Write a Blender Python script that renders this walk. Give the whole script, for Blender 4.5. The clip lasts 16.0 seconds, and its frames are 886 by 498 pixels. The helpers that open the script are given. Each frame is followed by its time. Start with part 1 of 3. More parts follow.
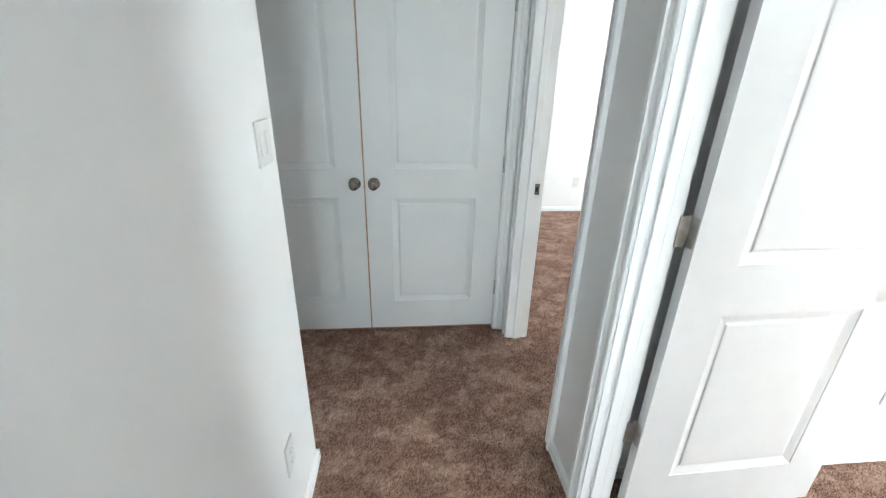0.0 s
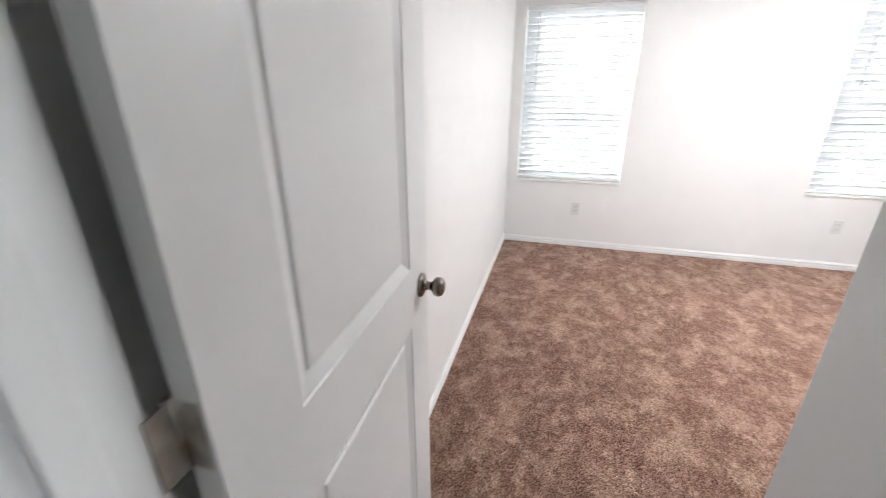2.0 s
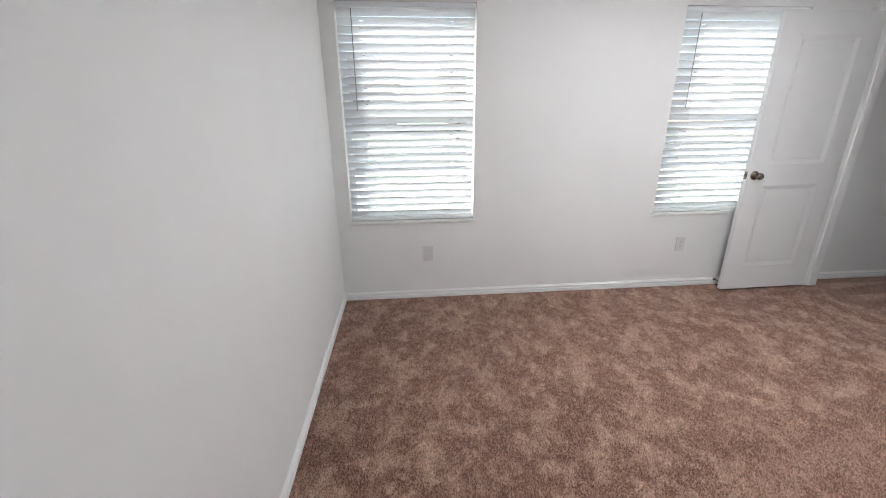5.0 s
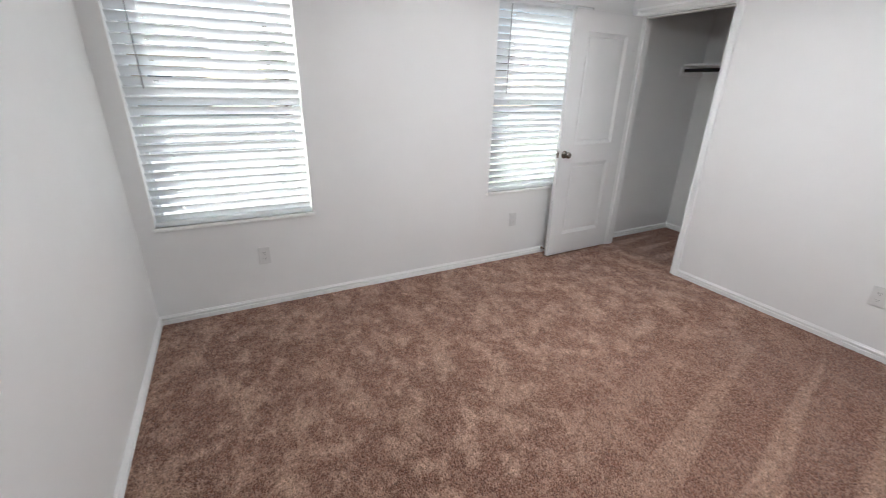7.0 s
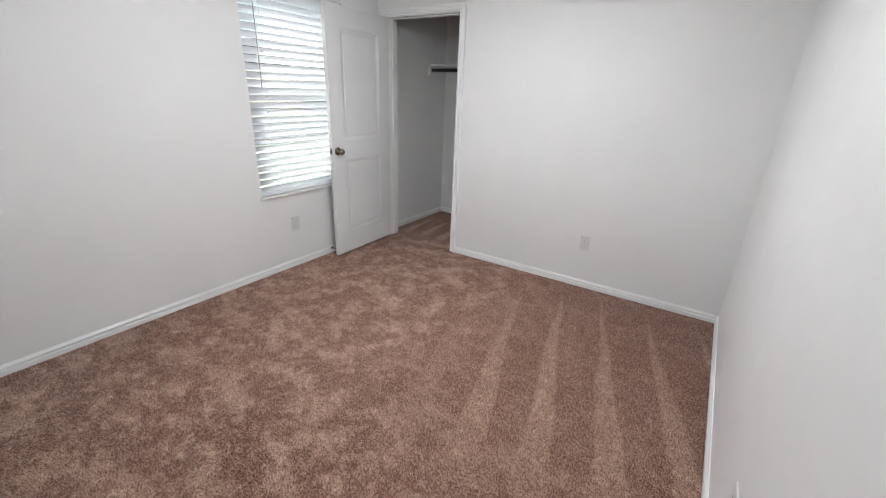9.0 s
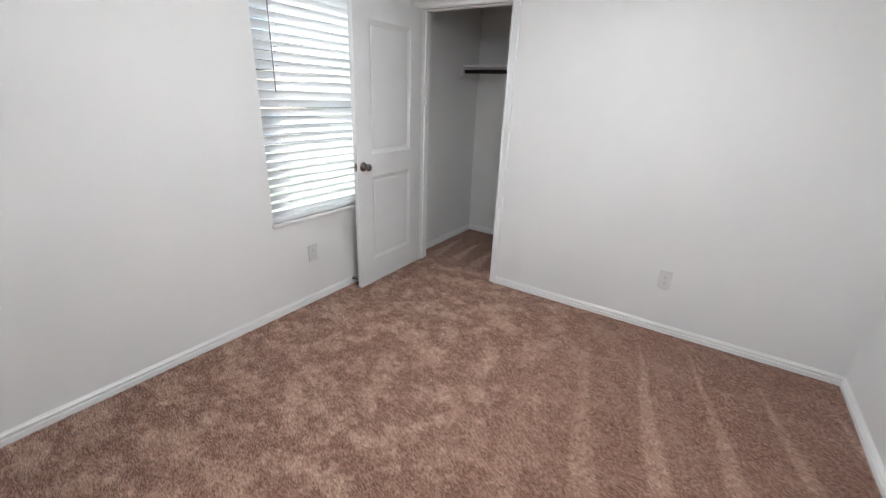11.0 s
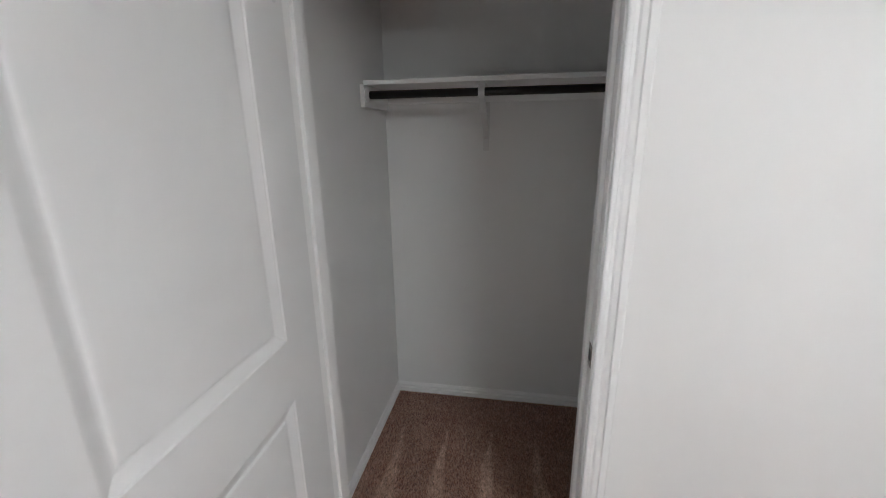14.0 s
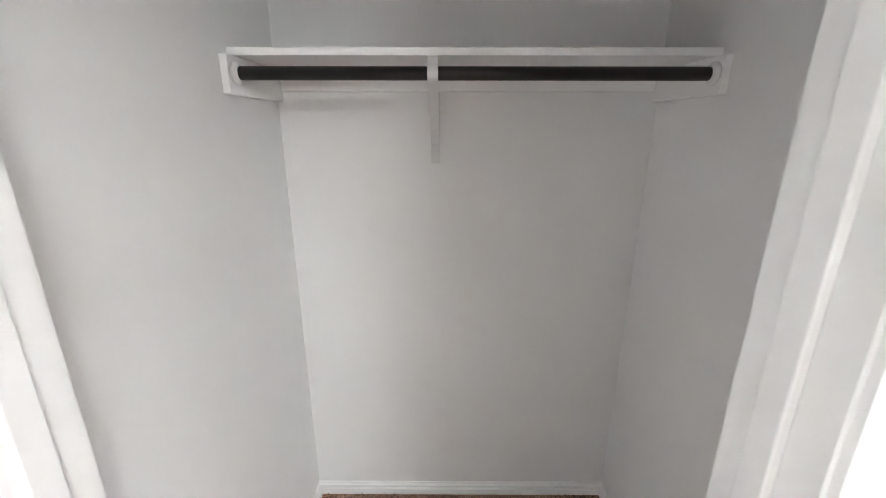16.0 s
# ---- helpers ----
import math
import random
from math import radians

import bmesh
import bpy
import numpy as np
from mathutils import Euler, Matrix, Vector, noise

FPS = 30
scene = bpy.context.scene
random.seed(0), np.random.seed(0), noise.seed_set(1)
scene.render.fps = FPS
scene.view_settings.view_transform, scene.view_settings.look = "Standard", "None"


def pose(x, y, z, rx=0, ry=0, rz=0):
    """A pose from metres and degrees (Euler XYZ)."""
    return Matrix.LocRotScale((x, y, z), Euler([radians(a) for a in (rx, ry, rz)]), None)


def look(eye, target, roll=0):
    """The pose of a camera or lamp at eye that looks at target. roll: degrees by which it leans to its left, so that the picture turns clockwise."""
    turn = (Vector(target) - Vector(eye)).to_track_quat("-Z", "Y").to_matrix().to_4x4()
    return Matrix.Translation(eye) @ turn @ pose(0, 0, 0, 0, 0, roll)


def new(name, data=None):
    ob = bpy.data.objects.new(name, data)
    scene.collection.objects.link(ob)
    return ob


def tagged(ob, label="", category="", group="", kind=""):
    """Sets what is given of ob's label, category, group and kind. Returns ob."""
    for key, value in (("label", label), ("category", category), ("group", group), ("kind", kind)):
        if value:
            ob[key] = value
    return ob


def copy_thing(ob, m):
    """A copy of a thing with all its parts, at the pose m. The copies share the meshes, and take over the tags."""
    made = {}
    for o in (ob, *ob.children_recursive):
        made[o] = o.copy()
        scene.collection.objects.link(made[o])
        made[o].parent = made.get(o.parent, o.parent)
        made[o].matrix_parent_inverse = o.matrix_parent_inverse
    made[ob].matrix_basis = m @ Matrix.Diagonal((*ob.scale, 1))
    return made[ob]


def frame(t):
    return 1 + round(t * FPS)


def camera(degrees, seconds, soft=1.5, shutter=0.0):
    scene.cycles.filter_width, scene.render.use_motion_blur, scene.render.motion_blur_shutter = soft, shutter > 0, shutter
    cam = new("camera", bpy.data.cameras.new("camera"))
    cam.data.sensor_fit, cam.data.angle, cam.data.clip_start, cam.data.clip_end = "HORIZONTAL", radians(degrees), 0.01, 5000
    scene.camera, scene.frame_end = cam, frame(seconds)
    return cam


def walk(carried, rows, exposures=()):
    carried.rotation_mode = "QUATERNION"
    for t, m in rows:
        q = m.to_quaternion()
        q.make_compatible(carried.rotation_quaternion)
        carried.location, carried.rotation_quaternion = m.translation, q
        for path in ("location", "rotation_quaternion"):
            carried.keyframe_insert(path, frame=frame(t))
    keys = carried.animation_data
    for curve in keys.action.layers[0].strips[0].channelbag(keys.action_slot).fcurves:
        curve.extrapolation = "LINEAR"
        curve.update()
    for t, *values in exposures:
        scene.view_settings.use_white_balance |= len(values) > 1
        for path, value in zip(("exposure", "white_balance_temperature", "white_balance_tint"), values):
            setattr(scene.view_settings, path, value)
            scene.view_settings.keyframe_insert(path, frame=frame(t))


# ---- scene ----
cam = camera(94.7, 16.0, soft=0.9, shutter=0.3)
PATH = [
    (0, (0.0, 0.027, 1.486), (0.177, 1.865, 0.716), 1.3),
    (0.5, (0.034, 0.244, 1.478), (0.51, 2.05, 0.761), 1.1),
    (1, (0.152, 0.506, 1.47), (1.222, 2.036, 0.753), 0.1),
    (1.5, (0.305, 0.621, 1.458), (1.831, 1.679, 0.716), 0.6),
    (2, (0.524, 0.656, 1.447), (2.314, 1.165, 0.715), -0.1),
    (2.5, (0.679, 0.665, 1.485), (2.531, 0.799, 0.742), -0.2),
    (3, (0.837, 0.669, 1.495), (2.699, 0.581, 0.771), -0.2),
    (3.5, (1.02, 0.647, 1.491), (2.9, 0.531, 0.819), -0.5),
    (3.7, (1.067, 0.614, 1.482), (2.957, 0.514, 0.835), -0.6),
    (5.8, (1.655, 0.620, 1.463), (3.497, 0.299, 0.754), -0.1),
    (6, (1.655, 0.610, 1.465), (3.482, 0.218, 0.752), 0.1),
    (6.5, (1.658, 0.590, 1.468), (3.423, -0.005, 0.740), 0.5),
    (7, (1.662, 0.570, 1.470), (3.312, -0.285, 0.732), 1.2),
    (7.5, (1.662, 0.550, 1.470), (3.174, -0.528, 0.728), 1.5),
    (8, (1.662, 0.530, 1.468), (2.977, -0.781, 0.726), 1.8),
    (8.5, (1.667, 0.505, 1.466), (2.780, -0.985, 0.731), 1.8),
    (8.7, (1.672, 0.495, 1.464), (2.692, -1.064, 0.737), 2.1),
    (10.8, (2.112, 0.192, 1.44), (3.103, -1.391, 0.724), 2.2),
    (11, (2.271, 0.142, 1.45), (3.292, -1.426, 0.743), 2.2),
    (11.5, (2.584, -0.049, 1.48), (3.618, -1.623, 0.806), 1.6),
    (12, (2.912, -0.402, 1.473), (3.873, -2.037, 0.838), 0.7),
    (12.5, (3.227, -0.701, 1.469), (4.034, -2.429, 0.865), 0.7),
    (13, (3.491, -1.077, 1.469), (4.127, -2.882, 0.886), 0.2),
    (13.5, (3.662, -1.403, 1.506), (4.149, -3.257, 0.934), -0.3),
    (14, (3.843, -1.73, 1.498), (4.184, -3.625, 0.957), -0.8),
    (14.5, (3.919, -1.978, 1.488), (4.137, -3.903, 0.994), -0.1),
    (15, (3.936, -2.194, 1.519), (4.042, -4.132, 1.037), -0.5),
    (15.5, (3.927, -2.312, 1.556), (3.993, -4.239, 1.023), -0.5),
    (16, (3.964, -2.418, 1.542), (3.971, -4.331, 0.96), 0.1),
]
EXPOSURES = [(0.0, 3.85, 6100, 3), (0.5, 3.6, 6400, 9), (1.0, 3.1, 6600, 11), (1.5, 2.9, 6500, 10), (2.0, 2.7, 6350, 10), (2.5, 2.5, 6270, 10), (3.5, 2.15, 6270, 10),
             (7.0, 1.83, 6230, 9), (11.0, 1.83, 6230, 8), (12.5, 1.8, 6200, 8), (13.5, 1.72, 6200, 8), (14.0, 1.85, 6300, 8), (14.5, 2.3, 6400, 8), (15.0, 2.85, 6400, 8), (15.5, 3.15, 6400, 8), (16.0, 3.4, 6400, 8)]
walk(cam, [(t, look(eye, target, roll)) for t, eye, target, roll in PATH], EXPOSURES)

# ---------------- world, sun and large lights ----------------
wld = bpy.data.worlds.new("sky")
scene.world = wld
wld.use_nodes = True
wn = wld.node_tree.nodes
sky = wn.new("ShaderNodeTexSky")
sky.sky_type, sky.sun_disc = "NISHITA", False
sky.sun_elevation, sky.sun_rotation = radians(38.8), radians(44.8)
wn["Background"].inputs["Strength"].default_value = 0.10
wld.node_tree.links.new(sky.outputs["Color"], wn["Background"].inputs["Color"])

sun_data = bpy.data.lights.new("sun", "SUN")
sun_data.energy, sun_data.angle, sun_data.color = 3.0, radians(0.5), (1.0, 0.95, 0.88)
sun = new("sun", sun_data)
sun.matrix_world = look((5.27, 5.30, 6.02), (0, 0, 0))


def window_light(y, z, w, h, watts, m=None):
    """Skylight in a window's opening, just outside the glass."""
    d = bpy.data.lights.new("skylight", "AREA")
    d.shape, d.size, d.size_y, d.energy, d.color = "RECTANGLE", w, h, watts, (0.93, 0.97, 1.0)
    ob = new("skylight", d)
    ob.matrix_world = m or look((4.74, y, z), (3.74, y, z))
    return ob


window_light(3.2, 1.36, 0.94, 1.50, 7)
# Fill light for the hall, outside an added window that is never in view.
window_light(0, 0, 0.80, 1.20, 3.0, look((0.115, -3.02, 1.5), (0.115, -2.0, 1.5)))


def fill_uplight(x, y, watts):
    """Upward fill light for the whole bedroom, from the bowl of an added lamp."""
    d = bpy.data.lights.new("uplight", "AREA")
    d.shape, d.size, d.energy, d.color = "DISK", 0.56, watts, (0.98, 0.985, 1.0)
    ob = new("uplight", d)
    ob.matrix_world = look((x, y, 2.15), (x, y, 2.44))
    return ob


fill_uplight(2.88, -1.05, 210)

# ---------------- materials ----------------


class Mat:
    """A node material under construction."""

    def __init__(self, name):
        self.m = bpy.data.materials.new(name)
        self.m.use_nodes = True
        self.t = self.m.node_tree
        self.b = self.t.nodes["Principled BSDF"]

    def n(self, kind, **inputs):
        node = self.t.nodes.new("ShaderNode" + kind)
        for k, v in inputs.items():
            self.put(node.inputs[k.replace("_", " ")], v)
        return node

    def put(self, socket, v):
        if isinstance(v, bpy.types.NodeSocket):
            self.t.links.new(v, socket)
        else:
            socket.default_value = v

    def math(self, op, a, b=0.0, c=0.0):
        node = self.t.nodes.new("ShaderNodeMath")
        node.operation = op
        for s, v in zip(node.inputs, (a, b, c)):
            self.put(s, v)
        return node.outputs[0]

    def mix(self, f, a, b):
        node = self.t.nodes.new("ShaderNodeMix")
        node.data_type = "RGBA"
        self.put(node.inputs["Factor"], f)
        self.put(node.inputs[6], a)
        self.put(node.inputs[7], b)
        return node.outputs[2]

    def where(self):
        return self.n("TexCoord").outputs["Object"]

    def noise(self, scale, detail=3.0, rough=0.5, at=None, out="Fac"):
        node = self.n("TexNoise", Scale=scale, Detail=detail, Roughness=rough, Vector=at or self.where())
        return node.outputs[out]

    def ramp(self, v, lo, hi):
        node = self.n("MapRange", Value=v)
        node.inputs["From Min"].default_value, node.inputs["From Max"].default_value = lo, hi
        return node.outputs[0]

    def bump(self, height, strength, distance, after=None):
        node = self.n("Bump", Strength=strength, Distance=distance, Height=height)
        if after:
            self.t.links.new(after, node.inputs["Normal"])
        return node.outputs[0]

    def done(self, color=None, rough=None, metal=0.0, normal=None):
        if color is not None:
            self.put(self.b.inputs["Base Color"], color)
        if rough is not None:
            self.put(self.b.inputs["Roughness"], rough)
        self.b.inputs["Metallic"].default_value = metal
        if normal is not None:
            self.put(self.b.inputs["Normal"], normal)
        return self.m


def wall_paint(name, a, b):
    k = Mat(name)
    big = k.ramp(k.noise(1.3, 4), 0.35, 0.65)
    small = k.noise(220, 3, 0.6)
    peel = k.bump(small, 0.25, 0.0012)
    wavy = k.bump(k.noise(5.0, 2), 0.10, 0.01, peel)
    return k.done(k.mix(big, (*a, 1), (*b, 1)), k.ramp(k.noise(6), -0.5, 1.6), 0.0, wavy)


def trim_paint(name, a, b, rough):
    k = Mat(name)
    at = k.n("Mapping", Vector=k.where(), Scale=(60, 60, 2.5)).outputs[0]
    grain = k.noise(3.0, 4, 0.6, at)
    col = k.mix(k.ramp(k.noise(3.5, 5), 0.35, 0.68), (*a, 1), (*b, 1))
    return k.done(col, k.ramp(k.noise(9), rough - 0.6, rough + 1.0), 0.0, k.bump(grain, 0.10, 0.0008))


def metal(name, a, b, rough):
    k = Mat(name)
    return k.done(k.mix(k.ramp(k.noise(40, 4), 0.35, 0.65), (*a, 1), (*b, 1)), k.math("MULTIPLY_ADD", k.noise(80, 3), 0.2, rough - 0.1), 1.0,
                  k.bump(k.noise(300, 2), 0.05, 0.0005))


def plain(name, a, rough):
    k = Mat(name)
    return k.done(k.mix(k.ramp(k.noise(25, 3), 0.3, 0.7), (*a, 1), (*(c * 0.94 for c in a), 1)), rough, 0.0,
                  k.bump(k.noise(120, 2), 0.05, 0.0006))


def carpet_material():
    k = Mat("carpet_pile")
    at = k.where()
    xyz = k.n("SeparateXYZ", Vector=at)
    x, y = xyz.outputs[0], xyz.outputs[1]
    # brushed patches left by the vacuum cleaner and by feet
    skew = k.n("Mapping", Vector=at, Rotation=(0, 0, radians(28)), Scale=(1.0, 1.25, 1.0)).outputs[0]
    patch = k.ramp(k.noise(5.2, 7.0, 0.70, skew), 0.475, 0.575)
    patch2 = k.ramp(k.noise(17.0, 5.0, 0.68), 0.48, 0.60)
    # tapering vacuum strokes that start at the closet wall

    def strokes(y_wall, x0, gap, grow, slant, inside):
        far = k.math("ADD", y, -y_wall)
        lean = k.math("MULTIPLY_ADD", far, slant, x)
        wob = k.math("MULTIPLY_ADD", k.noise(1.6, 2), 0.08, lean)
        lane = k.math("FRACT", k.math("DIVIDE", k.math("SUBTRACT", wob, x0 + 0.04 - gap * 0.5), gap))
        wide = k.math("MULTIPLY_ADD", k.math("SUBTRACT", far, 0.18), grow, 0.0)
        rag = k.math("MULTIPLY_ADD", k.noise(26, 3), 0.10, -0.05)
        off = k.math("ADD", k.math("ABSOLUTE", k.math("SUBTRACT", lane, 0.5)), rag)
        edge = k.ramp(k.math("SUBTRACT", k.math("MULTIPLY", wide, 0.5), off), -0.03, 0.04)
        return k.math("MULTIPLY", edge, inside(far)), inside(far)

    room = lambda far: k.math("MULTIPLY", k.math("MULTIPLY", k.ramp(far, 2.6, 1.8), k.ramp(x, 3.2, 2.4)), k.ramp(far, -0.1, -0.05))
    shut = lambda far: k.math("MULTIPLY", k.ramp(far, 0.95, 0.75), k.ramp(far, -0.2, -0.1))
    s1, n1 = strokes(-2.80, 1.60, 0.313, 0.28, 0.26, room)
    s2, n2 = strokes(-3.72, 3.94, 0.225, 0.85, 0.05, shut)
    stroke = k.math("MAXIMUM", s1, k.math("MULTIPLY", s2, 1.25))
    near = k.math("MAXIMUM", n1, n2)
    calm = k.math("SUBTRACT", 1.0, k.math("MULTIPLY", near, 0.7))
    light = k.math("MAXIMUM", k.math("MULTIPLY", stroke, k.math("MULTIPLY_ADD", patch2, 0.35, 0.45)), k.math("MULTIPLY", k.math("MULTIPLY_ADD", patch2, 0.40, k.math("MULTIPLY", patch, 0.65)), calm))
    island = k.n("NewGeometry").outputs["Random Per Island"]
    deep = k.mix(light, (0.305, 0.133, 0.083, 1), (0.75, 0.490, 0.355, 1))
    shade = k.mix(0.30, (0.045, 0.018, 0.012, 1), deep)
    tip = k.mix(0.45, deep, (0.82, 0.60, 0.47, 1))
    fibre = k.mix(k.ramp(island, 0.0, 0.42), shade, deep)
    col = k.mix(k.math("MULTIPLY", k.ramp(island, 0.66, 0.95), 0.9), fibre, tip)
    clump = k.ramp(k.noise(115, 4, 0.75), 0.40, 0.54)
    knots = k.ramp(k.noise(42, 4, 0.7), 0.36, 0.56)
    col = k.mix(k.math("MULTIPLY", k.math("MULTIPLY_ADD", clump, 0.72, 0.28), k.math("MULTIPLY_ADD", knots, 0.35, 0.65)), shade, col)
    h = k.noise(400, 3, 0.75)
    low = k.bump(k.noise(14, 4), 0.2, 0.010)
    k.b.inputs["Sheen Weight"].default_value = 0.25
    k.b.inputs["Sheen Roughness"].default_value = 0.6
    k.b.inputs["Specular IOR Level"].default_value = 0.1
    return k.done(col, 0.95, 0.0, k.bump(h, 0.6, 0.004, low))


def slat_material():
    k = Mat("blind_slat_vinyl")
    out = k.t.nodes["Material Output"]
    lucent = k.n("BsdfTranslucent", Color=(0.93, 0.96, 0.97, 1))
    mixer = k.n("MixShader", Fac=0.19)
    k.done(k.mix(k.ramp(k.noise(6), 0.3, 0.7), (0.88, 0.89, 0.90, 1), (0.84, 0.86, 0.88, 1)), 0.4, 0.0, k.bump(k.noise(40, 2), 0.05, 0.0006))
    k.t.links.new(k.b.outputs[0], mixer.inputs[1])
    k.t.links.new(lucent.outputs[0], mixer.inputs[2])
    k.t.links.new(mixer.outputs[0], out.inputs["Surface"])
    return k.m


def glass_material():
    k = Mat("window_glass")
    k.b.inputs["Transmission Weight"].default_value = 1.0
    k.b.inputs["IOR"].default_value = 1.45
    return k.done((0.95, 0.98, 0.97, 1), 0.0)


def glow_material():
    k = Mat("fill_light_glass")
    # Glow of the ceiling light that was added as fill.
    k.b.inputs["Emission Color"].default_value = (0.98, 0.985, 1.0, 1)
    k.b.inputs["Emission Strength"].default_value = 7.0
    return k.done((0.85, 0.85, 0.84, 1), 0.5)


def ground_material():
    k = Mat("dry_lawn")
    return k.done(k.mix(k.ramp(k.noise(0.8, 6), 0.35, 0.65), (0.24, 0.26, 0.20, 1), (0.36, 0.35, 0.29, 1)), 0.9, 0.0, k.bump(k.noise(30, 3), 0.6, 0.03))


def concrete(name, a, b):
    k = Mat(name)
    return k.done(k.mix(k.ramp(k.noise(0.9, 6, 0.6), 0.35, 0.65), (*a, 1), (*b, 1)), 0.9, 0.0, k.bump(k.noise(60, 4), 0.4, 0.004))


WALL = wall_paint("wall_paint", (0.83, 0.828, 0.820), (0.80, 0.798, 0.790))
CEIL = wall_paint("ceiling_paint", (0.87, 0.87, 0.86), (0.84, 0.84, 0.83))
TRIM = trim_paint("trim_paint", (0.89, 0.89, 0.885), (0.86, 0.86, 0.855), 0.35)
DOOR = trim_paint("door_paint", (0.78, 0.782, 0.78), (0.745, 0.747, 0.745), 0.4)
NICKEL = metal("satin_nickel", (0.30, 0.27, 0.24), (0.17, 0.15, 0.13), 0.20)
HINGE = metal("worn_hinge_metal", (0.62, 0.60, 0.56), (0.45, 0.43, 0.40), 0.35)
PLASTIC = plain("white_plastic", (0.72, 0.715, 0.705), 0.3)
# Near-black colour paints the shade inside outlet slots and the strike holes.
SLOT_SHADE = plain("shadowed_slot", (0.03, 0.03, 0.03), 0.6)
BRONZE = plain("dark_bronze_rod", (0.006, 0.004, 0.003), 0.5)
RAWWOOD = plain("raw_wood_edge", (0.42, 0.22, 0.11), 0.7)
RUBBER = plain("white_rubber", (0.6, 0.6, 0.58), 0.6)
VINYL = plain("white_vinyl", (0.80, 0.81, 0.82), 0.35)
CORD = plain("grey_wand", (0.30, 0.30, 0.31), 0.3)
SIDING = plain("pale_siding", (0.50, 0.43, 0.36), 0.8)
SHINGLE = plain("grey_shingles", (0.16, 0.15, 0.145), 0.9)
CONCRETE = concrete("pale_concrete", (0.46, 0.43, 0.40), (0.38, 0.36, 0.33))
ASPHALT = concrete("worn_asphalt", (0.16, 0.16, 0.16), (0.11, 0.11, 0.11))
BARK = plain("grey_bark", (0.14, 0.10, 0.075), 0.9)
LEAF = plain("small_green_leaves", (0.07, 0.11, 0.035), 0.7)
DARKGLASS = plain("dark_far_window_glass", (0.03, 0.045, 0.05), 0.08)
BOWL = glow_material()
CARPET, SLAT, GLASS, LAWN = carpet_material(), slat_material(), glass_material(), ground_material()

# ---------------- mesh helpers ----------------


def mesh_of(name, bm, material, smooth=False):
    bmesh.ops.recalc_face_normals(bm, faces=bm.faces[:])
    me = bpy.data.meshes.new(name)
    bm.to_mesh(me)
    bm.free()
    me.materials.append(material)
    if smooth:
        me.shade_smooth()
    return me


def part(name, bm, material, parent, label="", smooth=False, at=None):
    ob = new(name, mesh_of(name, bm, material, smooth))
    ob.parent = parent
    if at is not None:
        ob.matrix_basis = at
    return tagged(ob, label)


def thing(name, m, label, category, group="", kind=""):
    ob = new(name)
    ob.empty_display_size = 0.05
    ob.matrix_basis = m
    return tagged(ob, label, category, group, kind)


def box(lo, hi, bevel=0.0, bm=None):
    bm = bm or bmesh.new()
    a = bmesh.ops.create_cube(bm, size=1.0)["verts"]
    for v in a:
        v.co = Vector([lo[i] + (v.co[i] + 0.5) * (hi[i] - lo[i]) for i in range(3)])
    if bevel:
        es = {e for v in a for e in v.link_edges}
        bmesh.ops.bevel(bm, geom=list(es), offset=bevel, segments=2, profile=0.5, affect="EDGES")
    return bm


def lathe(profile, steps=28, axis="Y"):
    """Revolve (distance, radius) pairs round an axis."""
    bm = bmesh.new()
    rings = []
    for d, r in profile:
        ring = []
        for i in range(steps):
            a = 2 * math.pi * i / steps
            c, s = r * math.cos(a), r * math.sin(a)
            ring.append(bm.verts.new({"Y": (c, d, s), "X": (d, c, s), "Z": (c, s, d)}[axis]))
        rings.append(ring)
    for p, q in zip(rings, rings[1:]):
        for i in range(steps):
            bm.faces.new((p[i], p[(i + 1) % steps], q[(i + 1) % steps], q[i]))
    bm.faces.new(rings[0])
    bm.faces.new(rings[-1])
    return bm


def prism(profile, a, b):
    """A bar with the profile of (across, up) pairs, swept from station frames a to b (functions of across, up)."""
    bm = bmesh.new()
    p = [bm.verts.new(a(u, v)) for u, v in profile]
    q = [bm.verts.new(b(u, v)) for u, v in profile]
    n = len(profile)
    for i in range(n):
        bm.faces.new((p[i], p[(i + 1) % n], q[(i + 1) % n], q[i]))
    bm.faces.new(p)
    bm.faces.new(q)
    return bm


def cells(xs, ys, zs, solid):
    """One closed mesh of the solid cells of a grid."""
    bm = bmesh.new()
    seen = {}

    def vert(i, j, k):
        if (i, j, k) not in seen:
            seen[i, j, k] = bm.verts.new((xs[i], ys[j], zs[k]))
        return seen[i, j, k]

    nx, ny, nz = len(xs) - 1, len(ys) - 1, len(zs) - 1
    full = lambda i, j, k: 0 <= i < nx and 0 <= j < ny and 0 <= k < nz and solid(i, j, k)
    for i in range(nx):
        for j in range(ny):
            for k in range(nz):
                if not full(i, j, k):
                    continue
                for d, quad in (((-1, 0, 0), ((0, 0, 0), (0, 0, 1), (0, 1, 1), (0, 1, 0))), ((1, 0, 0), ((1, 0, 0), (1, 1, 0), (1, 1, 1), (1, 0, 1))),
                                ((0, -1, 0), ((0, 0, 0), (1, 0, 0), (1, 0, 1), (0, 0, 1))), ((0, 1, 0), ((0, 1, 0), (0, 1, 1), (1, 1, 1), (1, 1, 0))),
                                ((0, 0, -1), ((0, 0, 0), (0, 1, 0), (1, 1, 0), (1, 0, 0))), ((0, 0, 1), ((0, 0, 1), (1, 0, 1), (1, 1, 1), (0, 1, 1)))):
                    if not full(i + d[0], j + d[1], k + d[2]):
                        bm.faces.new([vert(i + a, j + b, k + c) for a, b, c in quad])
    return bm


CEILING = 2.44


